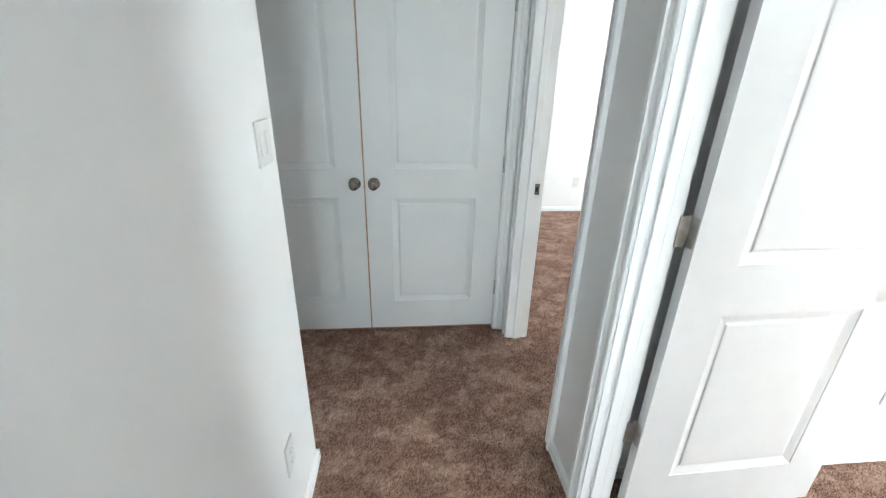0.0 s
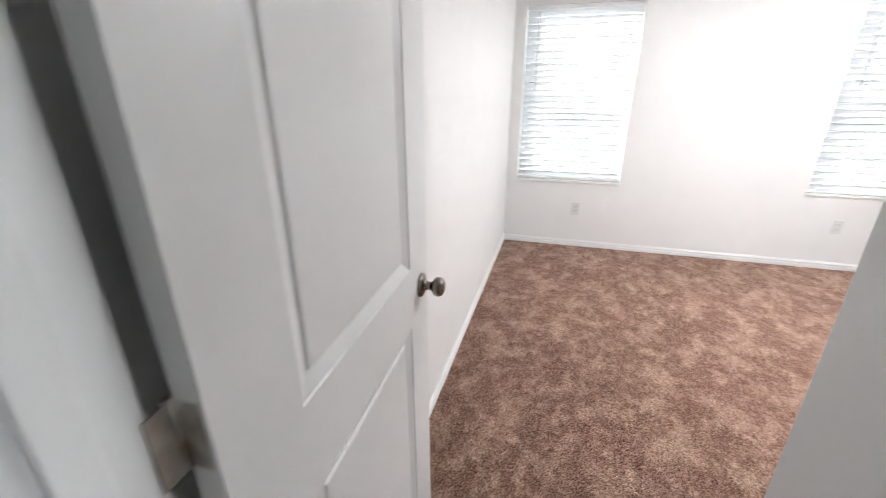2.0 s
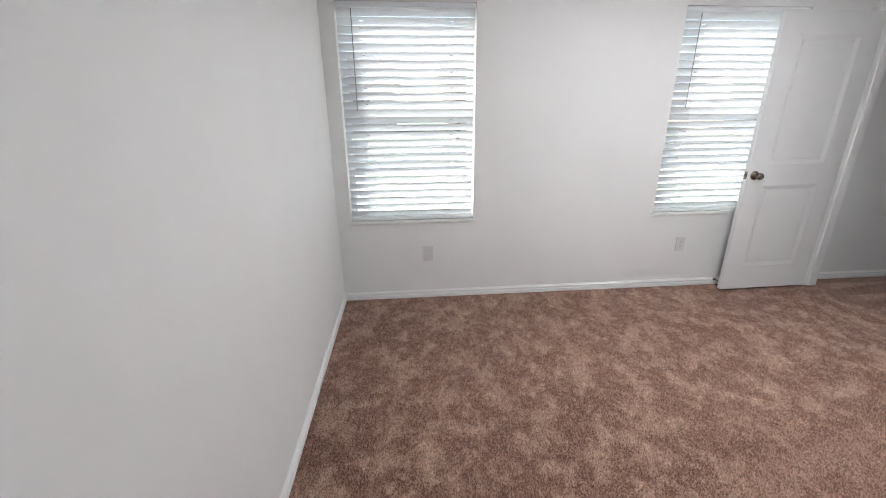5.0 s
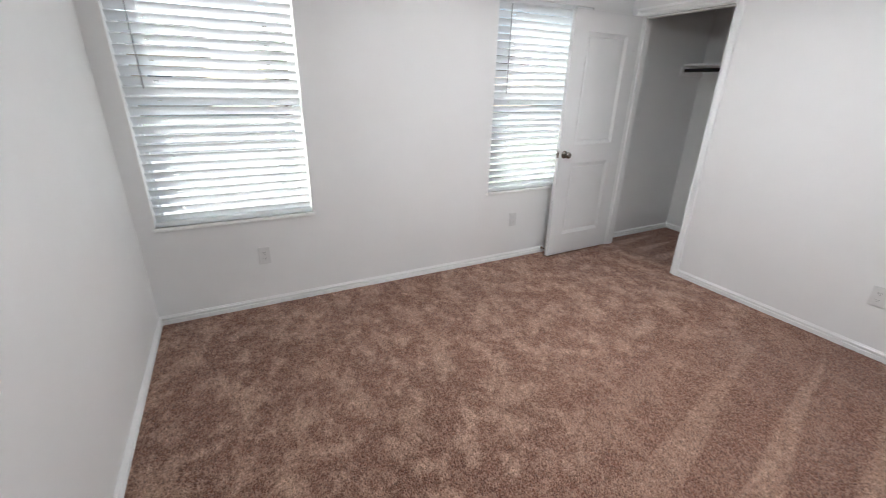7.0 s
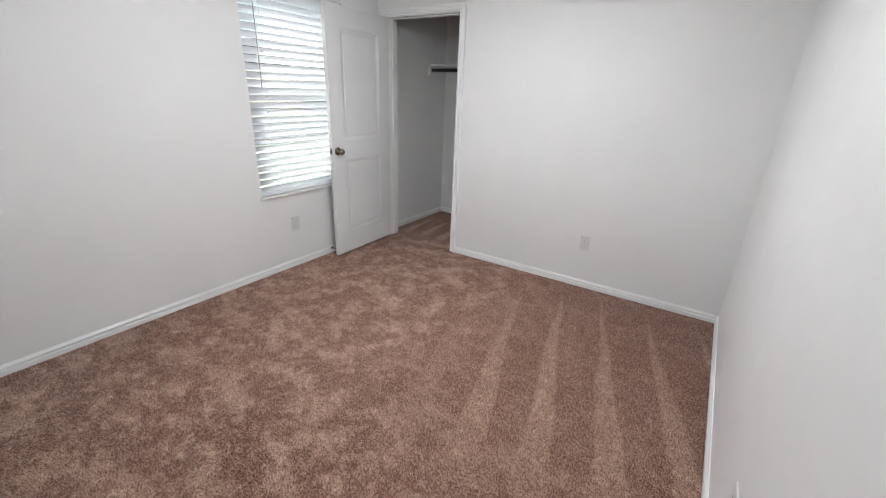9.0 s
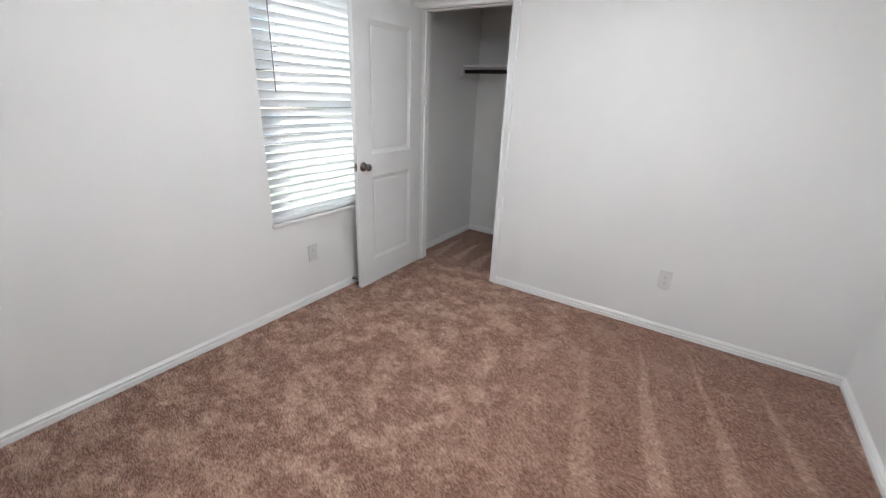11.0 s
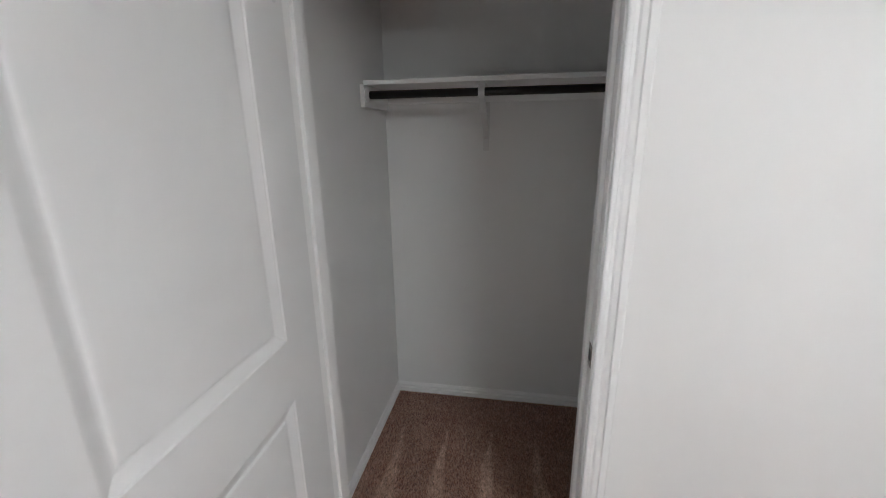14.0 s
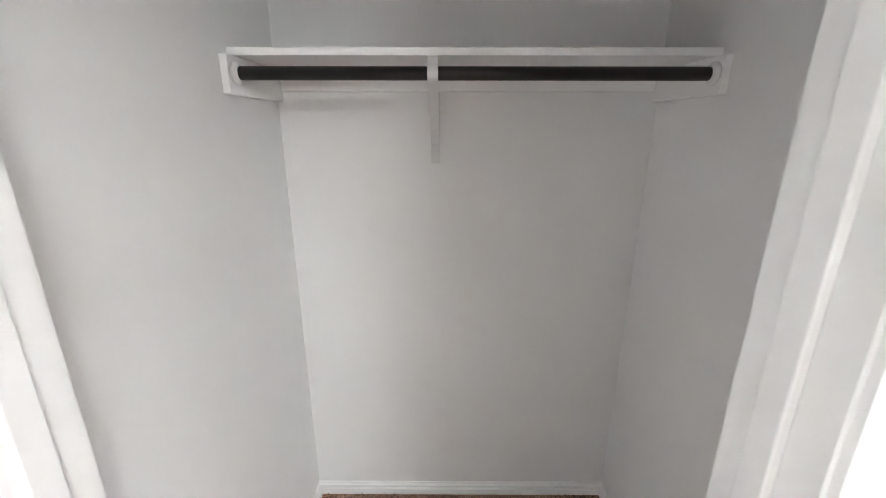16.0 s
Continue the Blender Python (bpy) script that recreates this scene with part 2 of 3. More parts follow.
def wall(name, x0, x1, y0, y1, openings=(), material=None, label="painted off-white drywall wall with light texture"):
    """An upright wall; openings (from, to, bottom, top) lie along its longer side."""
    along_y = (y1 - y0) > (x1 - x0)
    lo, hi = (y0, y1) if along_y else (x0, x1)
    cuts = sorted({lo, hi, *(v for o in openings for v in o[:2])})
    zs = sorted({0.0, CEILING, *(v for o in openings for v in o[2:])})

    def solid(i, j, k):
        m = j if along_y else i
        c, z = (cuts[m] + cuts[m + 1]) / 2, (zs[k] + zs[k + 1]) / 2
        return not any(o[0] < c < o[1] and o[2] < z < o[3] for o in openings)

    bm = cells([x0, x1], cuts, zs, solid) if along_y else cells(cuts, [y0, y1], zs, solid)
    ob = new(name, mesh_of(name, bm, material or WALL))
    return tagged(ob, label, "wall", "", "structure")


# ---------------- the setting ----------------
XW = 4.505            # inner face of the window wall
YL, YC = 1.142, -2.694  # bedroom: wall beside the entry door, closet wall
XN, YN = 1.407, 0.224  # bedroom: wall facing the windows, side of the entry recess
XE, YS = 1.212, 0.030  # slanted corner of the entry recess
HX, HW = 0.615, 0.73  # hall wall, both faces
HL, HE = -0.386, 1.302  # left hall wall and its end
YD = 2.235            # wall with the double doors
HEAD = 2.05
JT = 0.018            # jamb board
D1 = (0.232, 1.000)   # bedroom doorway, clear, along y
D2 = (1.345, 2.122)   # second doorway, along y
C1 = (3.640, 4.386)   # bedroom closet doorway, along x
C2 = (-0.990, 0.540)  # hall closet doorway, along x
W1, W2, W3 = (0.122, 1.042), (-2.243, -1.323), (2.74, 3.66)
WZ = (0.646, 2.092)


def rough(o):
    return (o[0] - JT, o[1] + JT, 0.0, HEAD + JT)


# floor with a pile that stands proud unevenly
tagged(new("floor", mesh_of("floor", box((-3.2, -4.1, -0.12), (XW + 0.16, 5.35, -0.004)), CARPET)), "brown cut pile carpet on the floor", "floor", "", "structure")
tagged(new("ceiling", mesh_of("ceiling", box((-3.2, -4.1, CEILING), (XW + 0.16, 5.35, CEILING + 0.12)), CEIL)), "white painted drywall ceiling", "ceiling", "", "structure")

wall("wall_window", XW, XW + 0.16, -3.94, 5.3, [(*W1, *WZ), (*W2, *WZ), (*W3, *WZ)])
wall("wall_bedroom_side", HW, XW, YL, YL + 0.115)
wall("wall_hall", HX, HW, -2.8, 5.3, [rough(D1), rough(D2)])


def extrude(name, outline):
    """An upright wall over a plan outline."""
    bm = bmesh.new()
    lo = [bm.verts.new((x, y, 0)) for x, y in outline]
    hi = [bm.verts.new((x, y, CEILING)) for x, y in outline]
    n = len(outline)
    for i in range(n):
        bm.faces.new((lo[i], lo[(i + 1) % n], hi[(i + 1) % n], hi[i]))
    bm.faces.new(lo)
    bm.faces.new(hi)
    return tagged(new(name, mesh_of(name, bm, WALL)), "painted off-white drywall wall with a slanted corner", "wall", "", "structure")


extrude("wall_opposite_windows", [(HW, YN - 0.115), (HW, YN), (XE, YN), (XN, YS), (XN, YC), (XN - 0.115, YC), (XN - 0.115, YS - 0.05), (XE - 0.05, YN - 0.115)])
wall("wall_closet", XN - 0.115, XW, YC - 0.115, YC, [rough(C1)])
wall("wall_closet_back", 3.163, XW, -3.937, -3.822)
wall("wall_closet_end", 3.163, 3.278, -3.822, YC - 0.115)
wall("wall_hall_left", HL - 0.115, HL, -2.8, HE)
wall("wall_side_hall", -3.2, HL - 0.115, HE - 0.115, HE)
wall("wall_side_hall_end", -3.2, -3.085, HE, YD)
wall("wall_double_doors", -3.2, HX, YD, YD + 0.115, [rough(C2)])
wall("wall_hall_closet_back", -1.2, HX, 2.95, 3.065)
wall("wall_hall_closet_end", -1.2, -1.085, YD + 0.115, 2.95)
# The opening holds the added window that brightens the hall.
wall("wall_hall_end", HL - 0.115, HX, -2.915, -2.8, [(-0.245, 0.475, 0.92, 2.08)])
wall("wall_second_room", HW, XW, 4.745, 4.86)

# ---------------- baseboards ----------------
BASE = [(0, 0), (0.013, 0), (0.013, 0.027), (0.0035, 0.029), (0.0035, 0.037), (0.0125, 0.039), (0.0125, 0.048), (0.007, 0.054), (0.005, 0.060), (0, 0.060)]


def baseboard(x0, y0, x1, y1):
    """A run along a wall; the room lies to its left as one walks from the first end to the second."""
    d = Vector((x1 - x0, y1 - y0, 0)).normalized()
    nrm = Vector((-d.y, d.x, 0))
    a, b = Vector((x0, y0, 0)), Vector((x1, y1, 0))
    st = lambda p: (lambda u, v: p + nrm * u + Vector((0, 0, v)))
    ob = new("baseboard", mesh_of("baseboard", prism(BASE, st(a), st(b)), TRIM))
    return tagged(ob, "white painted wooden baseboard with grooved top", "baseboard", "", "structure")


CW = 0.058  # casing width
baseboard(XW, YC + 0.0, XW, YL)
baseboard(XW - 0.013, YL, HW, YL)
baseboard(XE, YN, XN, YS)
baseboard(XN, YS, XN, YC)
baseboard(XN + 0.013, YC, C1[0] - CW - 0.004, YC)
baseboard(HW, YN, XE, YN)
baseboard(3.278, -3.822, XW, -3.822)
baseboard(XW, -3.809, XW, YC - 0.115)
baseboard(3.278, YC - 0.115, 3.278, -3.809)
baseboard(HL, HE, HL, -2.8)
baseboard(HL - 0.115, HE, HL + 0.013, HE)
baseboard(HX, D1[1] + CW + 0.004, HX, D2[0] - CW - 0.004)
baseboard(HX, -2.8, HX, D1[0] - CW - 0.004)
baseboard(XW, 4.745, HW, 4.745)
baseboard(HW, YL + 0.115, XW, YL + 0.115)

# ---------------- door frames ----------------
CASE = [(0.0, 0.0), (0.0, 0.010), (0.004, 0.0125), (0.012, 0.013), (0.0135, 0.0075), (0.021, 0.007), (0.026, 0.0115), (0.037, 0.0145), (0.0395, 0.020), (0.055, 0.020), (0.058, 0.0175), (0.058, 0.0)]


def door_frame(name, m, width, depth, stop_at, strike_side, label, casings=(True, True)):
    """Jambs, stops, casings and strike plate round a clear opening. Local x runs along the wall, y into it from the face at 0."""
    th = thing(name, m, label, "door frame", "", "structure")
    h = HEAD
    part("jamb", box((-JT, 0, 0), (0, depth, h)), TRIM, th)
    part("jamb", box((width, 0, 0), (width + JT, depth, h)), TRIM, th)
    part("head_jamb", box((-JT, 0, h), (width + JT, depth, h + JT)), TRIM, th)
    s0, s1 = stop_at
    part("door_stop", box((0, s0, 0), (0.011, s1, h - 0.011), 0.002), TRIM, th)
    part("door_stop", box((width - 0.011, s0, 0), (width, s1, h - 0.011), 0.002), TRIM, th)
    part("door_stop", box((0, s0, h - 0.011), (width, s1, h), 0.002), TRIM, th)
    for side, on in enumerate(casings):
        if not on:
            continue
        f = (lambda v: -v) if side == 0 else (lambda v: depth + v)
        r = 0.005
        left = lambda z: (lambda u, v: Vector((-r - u, f(v), z if z == 0 else h + r + u)))
        right = lambda z: (lambda u, v: Vector((width + r + u, f(v), z if z == 0 else h + r + u)))
        part("casing", prism(CASE, left(0), left(1)), TRIM, th)
        part("casing", prism(CASE, right(0), right(1)), TRIM, th)
        part("head_casing", prism(CASE, left(1), right(1)), TRIM, th)
    if strike_side is not None:
        sx, sy = strike_side
        x0 = 0.0 if sx == 0 else width
        sg = 1 if sx == 0 else -1
        plate = box((min(x0, x0 + sg * 0.002), sy - 0.016, 0.918), (max(x0, x0 + sg * 0.002), sy + 0.016, 0.978), 0.0008)
        pl = part("strike_plate", plate, NICKEL, th, "satin nickel strike plate")
        part("strike_hole", box((min(x0 + sg * 0.0015, x0 + sg * 0.003), sy - 0.007, 0.934), (max(x0 + sg * 0.0015, x0 + sg * 0.003), sy + 0.007, 0.962)), SLOT_SHADE, pl)
    return th


TH = HW - HX
# bedroom doorway: local x along -y from the hinge side, y from hall to bedroom
door_frame("door_frame_bedroom", pose(HX, D1[1], 0, 0, 0, -90), D1[1] - D1[0], TH, (0.035, 0.072), (1, TH - 0.022),
           "white painted door frame with moulded casing, hall to bedroom", (True, False))
door_frame("door_frame_second_room", pose(HX, D2[1], 0, 0, 0, -90), D2[1] - D2[0], TH, (0.035, 0.072), (0, TH - 0.030),
           "white painted door frame with strike plate, door out of sight")
# bedroom closet: local x along -x from hinge side, y from bedroom into closet
door_frame("door_frame_closet", pose(C1[1], YC, 0, 0, 0, 180), C1[1] - C1[0], 0.115, (0.040, 0.075), (1, 0.02),
           "white painted closet door frame with moulded casing")
door_frame("door_frame_hall_closet", pose(C2[0], YD, 0, 0, 0, 0), C2[1] - C2[0], 0.115, (0.045, 0.08), None,
           "white painted frame round double closet doors")

# ---------------- doors ----------------
KNOB = [(0, 0.0335), (0.003, 0.0335), (0.008, 0.031), (0.011, 0.024), (0.013, 0.014), (0.024, 0.0115), (0.032, 0.0125), (0.036, 0.019), (0.041, 0.0245),
        (0.049, 0.0268), (0.057, 0.0255), (0.063, 0.0215), (0.066, 0.015), (0.0665, 0.006)]
DT = 0.035
STILE, P_LO, P_UP, P_TOP = 0.146, (0.215, 0.868), 1.030, 0.150
MOULD = [(0.0, 0.0), (0.003, -0.0030), (0.006, -0.0036), (0.019, -0.0085), (0.028, -0.0115), (0.034, -0.0118), (0.038, -0.0080), (0.043, -0.0072)]


def leaf_frame(w, h, panels):
    """The flat of a moulded door on both faces, with the panels left open."""
    xs = [0, STILE, w - STILE, w]
    zs = [0.0] + [v for p in panels for v in p] + [h]
    hole = lambda i, k: i == 1 and k in (1, 3)
    return cells(xs, [0, DT], zs, lambda i, j, k: not hole(i, k))


def leaf_panel(x0, x1, z0, z1):
    """A moulded panel: rings of an ogee round a flat field, on both faces."""
    bm = bmesh.new()
    for face in (0, 1):
        rings = []
        for ins, dep in MOULD:
            yy = -dep if face == 0 else DT + dep
            rings.append([bm.verts.new(c) for c in ((x0 + ins, yy, z0 + ins), (x1 - ins, yy, z0 + ins), (x1 - ins, yy, z1 - ins), (x0 + ins, yy, z1 - ins))])
        for p, q in zip(rings, rings[1:]):
            for i in range(4):
                bm.faces.new((p[i], p[(i + 1) % 4], q[(i + 1) % 4], q[i]))
        bm.faces.new(rings[-1])
    return bm


def knob(parent, x, z, front):
    """A round knob on its rose, on the face at y = 0 (front) or y = DT."""
    turn = pose(x, 0, z, 0, 0, 180) if front else pose(x, DT, z)
    k = part("door_knob", lathe(KNOB), NICKEL, parent, "satin nickel round door knob", True, turn)
    return k


def hinge(parent, z):
    """A butt hinge at the pin edge (x = 0, y = 0 side)."""
    hg = part("hinge", lathe([(-0.046, 0.004), (-0.044, 0.0065), (0.044, 0.0065), (0.046, 0.004)], 14, "Z"), HINGE, parent, "worn metal butt hinge", True, pose(-0.004, -0.005, z))
    bm = box((0.004, 0.004, -0.044), (0.0065, 0.034, 0.044))
    part("hinge_plate", bm, HINGE, hg)
    part("hinge_plate", box((-0.030, 0.0035, -0.044), (-0.002, 0.006, 0.044)), HINGE, hg)
    for zz in (-0.03, 0.0, 0.03):
        part("screw", lathe([(0, 0.004), (0.001, 0.0035), (0.0014, 0.002)], 10, "Y"), NICKEL, hg, "", True, pose(-0.016, 0.005, zz, 0, 0, 180))
    return hg


def door(name, m, w, label, knob_x, knobs=(True, True), latch=True, gap=0.018, hinges=(0.30, 1.06, 1.84), group="", raw=False):
    """A two-panel moulded door. Local x runs from the pin edge to the free edge, y through its thickness."""
    th = thing(name, m, label, "door", group, "structure" if name.startswith("door_") else "")
    h = HEAD - 0.004 - gap
    base = pose(0, 0, gap)
    panels = ((P_LO[0] - gap, P_LO[1] - gap), (P_UP - gap, h - P_TOP))
    part("leaf", leaf_frame(w, h, panels), DOOR, th, "", False, base)
    part("lower_panel", leaf_panel(STILE, w - STILE, *panels[0]), DOOR, th, "", False, base)
    part("upper_panel", leaf_panel(STILE, w - STILE, *panels[1]), DOOR, th, "", False, base)
    part("bottom_edge", box((0.002, 0.002, gap - 0.003), (w - 0.002, DT - 0.002, gap - 0.0002)), RAWWOOD, th, "unpainted wood bottom edge")
    if raw:
        part("bottom_edge", box((0.001, -0.0008, gap), (w - 0.001, -0.0001, gap + 0.006)), RAWWOOD, th, "unpainted wood bottom edge")
        part("stile_edge", box((w - 0.0016, -0.0006, gap + 0.004), (w + 0.0008, DT * 0.6, h)), RAWWOOD, th, "unpainted wood stile edge")
    for on, front in zip(knobs, (True, False)):
        if on:
            knob(th, knob_x, 0.95, front)
    if latch:
        lp = part("latch_plate", box((w, DT / 2 - 0.0125, 0.921), (w + 0.0015, DT / 2 + 0.0125, 0.979)), NICKEL, th, "satin nickel latch plate")
        part("latch_bolt", box((w + 0.0015, DT / 2 - 0.007, 0.942), (w + 0.011, DT / 2 + 0.007, 0.958), 0.003), NICKEL, lp)
    for z in hinges:
        hinge(th, z)
    return th


# bedroom door, swung back into the entry recess
door("door_bedroom", pose(0.758, 0.998, 0, 0, 0, 2) @ Matrix.Diagonal((1, -1, 1, 1)), 0.770,
     "white two-panel moulded door standing open into the bedroom", 0.708, hinges=(0.40, 1.12, 1.84))
# bedroom closet door, swung open in front of the window
door("door_closet", pose(4.403, YC + 0.023, 0, 0, 0, 91.2), 0.752,
     "white two-panel moulded closet door standing wide open", 0.695, knobs=(False, True))
# pair of closet doors in the hall
door("door_hall_closet", pose(C2[1] - 0.003, YD + 0.008, 0, 0, 0, 180) @ Matrix.Diagonal((1, -1, 1, 1)), 0.760,
     "white two-panel moulded closet door, shut", 0.710, knobs=(True, False), latch=False, gap=0.022, group="hall closet doors", raw=True)
door("door_hall_closet", pose(C2[0] + 0.003, YD + 0.008, 0), 0.760,
     "white two-panel moulded closet door, shut", 0.710, knobs=(True, False), latch=False, gap=0.022, group="hall closet doors", raw=True)

# ---------------- windows and blinds ----------------


def window(name, m, w, h, sill, label):
    """A single-hung vinyl window, glass in both sashes. Local x points outdoors, y along the wall, from the lower corner."""
    th = thing(name, m, label, "window", "", "structure")
    fr, st = 0.024, 0.018
    part("window_frame", cells([0, 0.06], [0, fr, w - fr, w], [0, fr, h - fr, h], lambda i, j, k: not (j == 1 and k == 1)), VINYL, th)
    mid = h * 0.535
    part("meeting_rail", box((0.012, fr, mid - 0.024), (0.05, w - fr, mid + 0.024), 0.002), VINYL, th)
    for a, b, xx in ((fr, mid - 0.024, 0.02), (mid + 0.024, h - fr, 0.034)):
        part("sash", cells([xx, xx + 0.02], [fr, fr + st, w - fr - st, w - fr], [a, a + st, b - st, b], lambda i, j, k: not (j == 1 and k == 1)), VINYL, th)
        pane = part("pane", box((xx + 0.008, fr + st - 0.002, a + st - 0.002), (xx + 0.012, w - fr - st + 0.002, b - st + 0.002)), GLASS, th)
        pane.visible_shadow = False
    part("window_sill", box((-sill, -0.012, -0.022), (0.0, w + 0.012, 0.0), 0.003), TRIM, th, "white painted wooden sill")
    return th


SLAT_W, PITCH, TILT = 0.0545, 0.0515, -51


def slat_mesh(w, holes):
    """A slat, slightly crowned, inner edge up; the cord holes of every second one lie free of the cord and let the sun through."""
    bm = bmesh.new()
    n, t = 7, 0.0026
    up, dn = [], []
    for i in range(n + 1):
        u = (i / n - 0.5) * SLAT_W
        c = 0.0022 * (1 - (2 * u / SLAT_W) ** 2)
        for v, row in ((c + t / 2, up), (c - t / 2, dn)):
            a = radians(TILT)
            row.append((u * math.cos(a) - v * math.sin(a), u * math.sin(a) + v * math.cos(a)))
    ring = up + dn[::-1]
    hole = w / 2 - 0.158
    ys = [-w / 2, -hole - 0.011, -hole + 0.011, hole - 0.011, hole + 0.011, w / 2]
    rows = [[bm.verts.new((x, y, z)) for x, z in ring] for y in ys]
    m = len(ring)
    for g, (p, q) in enumerate(zip(rows, rows[1:])):
        for i in range(m):
            if holes and g in (1, 3) and i in (3, m - 5):
                continue
            bm.faces.new((p[i], p[(i + 1) % m], q[(i + 1) % m], q[i]))
        if holes and g in (1, 3):
            for i, k in ((3, m - 4), (4, m - 5)):
                bm.faces.new((p[i], q[i], q[k], p[k]))
            for r in (p, q):
                bm.faces.new((r[3], r[4], r[m - 5], r[m - 4]))
    for r in (rows[0], rows[-1]):
        for i in range(n):
            bm.faces.new((r[i], r[i + 1], r[m - 2 - i], r[m - 1 - i]))
    return mesh_of("slat", bm, SLAT)


def blind(y0, y1):
    """Faux-wood blind, tilted shut, hanging in the window's opening."""
    z0, z1 = WZ
    w = y1 - y0 - 0.012
    th = thing("window_blind", pose(XW + 0.036, (y0 + y1) / 2, z0), "white faux-wood slatted blind hanging shut in the window", "window blind", "window blinds")
    top = z1 - z0
    part("head_rail", box((-0.030, -w / 2, top - 0.034), (0.030, w / 2, top - 0.002), 0.003), SLAT, th)
    part("bottom_rail", box((-0.030, -w / 2, 0.0005), (0.030, w / 2, 0.029), 0.006), SLAT, th)
    whole, routed = (slat_mesh(w, holes) for holes in (False, True))
    z, count = 0.026 + 0.024, 0
    while z < top - 0.045:
        ob = new("slat", routed if count % 2 else whole)
        ob.parent = th
        ob.matrix_basis = pose(0, 0, z, random.uniform(-0.08, 0.08), random.uniform(-0.7, 0.7), 0)
        z, count = z + PITCH, count + 1
    for yy in (-w / 2 + 0.15, w / 2 - 0.15):
        for xx in (-0.0335, 0.0335):
            part("ladder_cord", box((xx - 0.0006, yy - 0.0008, 0.015), (xx + 0.0006, yy + 0.0008, top - 0.05)), VINYL, th)
    part("tilt_wand", lathe([(0.785, 0.0025), (0.79, 0.0042), (0.88, 0.0036), (top - 0.045, 0.0034)], 10, "Z"), CORD, th, "grey tilt wand", True,
         pose(-0.046, w / 2 - 0.10, 0, 0, 0.0, 0))
    return th


for nm, o in (("window_1", W1), ("window_2", W2), ("window_3", W3)):
    window(nm, pose(XW + 0.090, o[0], WZ[0]), o[1] - o[0], WZ[1] - WZ[0], 0.105, "white vinyl single-hung window behind closed blinds" if o is not W3 else "white vinyl single-hung window in the second room")
# Unseen window, added so that fill light reaches the hall.
window("hall_fill_window", pose(-0.245, -2.852, 0.92, 0, 0, -90), 0.72, 1.16, 0.06, "white vinyl window at the end of the hall, added unseen for fill light")
for o in (W1, W2):
    blind(*o)

# ---------------- outlets and switch ----------------


def outlet(m, group="outlets"):
    """A duplex outlet on its plate; local y is the wall, the face looks to -y."""
    th = thing("wall_outlet", m, "white duplex electrical outlet with cover plate on the wall", "outlet", group)
    part("cover_plate", box((-0.037, -0.007, -0.060), (0.037, 0.0, 0.060), 0.003), PLASTIC, th)
    for z in (-0.0205, 0.0205):
        face = part("socket_face", lathe([(0, 0.0165), (0.0015, 0.0165), (0.0022, 0.015)], 20, "Y"), PLASTIC, th, "", False, pose(0, -0.0058, z, 0, 0, 180))
        for x, hh in ((-0.0065, 0.0045), (0.0065, 0.0035)):
            part("slot", box((x - 0.0011, -0.0012 + 0.0034, 0.003 - hh), (x + 0.0011, 0.0026, 0.003 + hh)), SLOT_SHADE, face)
        part("slot", lathe([(0.0018, 0.0022), (0.0026, 0.0022)], 10, "Y"), SLOT_SHADE, face, "", False, pose(0, 0, -0.008))
    part("screw", lathe([(0, 0.003), (0.001, 0.002)], 10, "Y"), PLASTIC, th, "", False, pose(0, -0.006, 0, 0, 0, 180))
    return th


first = outlet(pose(XW, 0.471, 0.374, 0, 0, -90))
for m in (pose(XW, -1.601, 0.374, 0, 0, -90), pose(2.384, YC, 0.374, 0, 0, 180), pose(1.916, YL, 0.374, 0, 0, 0), pose(XN, -0.70, 0.374, 0, 0, 90), pose(HL, 1.018, 0.36, 0, 0, 90), pose(2.05, 4.745, 0.36, 0, 0, 0)):
    copy_thing(first, m)

sw = thing("light_switch", pose(HL, 1.20, 1.315, 0, 0, 90), "white two-gang rocker light switch plate on the wall", "light switch")
part("cover_plate", box((-0.058, -0.006, -0.060), (0.058, 0, 0.060), 0.003), PLASTIC, sw)
for x in (-0.023, 0.023):
    part("rocker", box((x - 0.0165, -0.009, -0.033), (x + 0.0165, -0.005, 0.033), 0.002), PLASTIC, sw)

# ---------------- door stop on the baseboard ----------------
ds = thing("door_stop_bumper", pose(XW - 0.013, -1.965, 0.048), "spring door stop with rubber tip on the baseboard", "door stop")
part("base", lathe([(0, 0.012), (-0.004, 0.011), (-0.006, 0.006)], 16, "X"), NICKEL, ds, "", True)
part("spring", lathe([(-0.006 - 0.0022 * i, 0.0055 if i % 2 else 0.0042) for i in range(24)], 12, "X"), NICKEL, ds)
part("rubber_tip", lathe([(-0.058, 0.007), (-0.066, 0.0075), (-0.070, 0.005)], 14, "X"), RUBBER, ds, "", True)

# ---------------- closet shelf, rod and bracket ----------------
SB, SZ, SF = -3.822, 1.706, -3.520
CX0, CX1 = 3.278, XW
shelf = thing("closet_shelf", pose(0, 0, 0), "white painted closet shelf on wooden cleats", "shelf")
part("board", box((CX0 + 0.001, SB + 0.001, SZ), (CX1 - 0.001, SF, SZ + 0.019), 0.002), TRIM, shelf)
part("back_cleat", box((CX0 + 0.020, SB, SZ - 0.062), (CX1 - 0.020, SB + 0.018, SZ - 0.001), 0.002), TRIM, shelf)
for x0, x1 in ((CX0, CX0 + 0.019), (CX1 - 0.019, CX1)):
    part("side_cleat", box((x0, SB + 0.0, SZ - 0.092), (x1, SF + 0.040, SZ - 0.001), 0.002), TRIM, shelf)

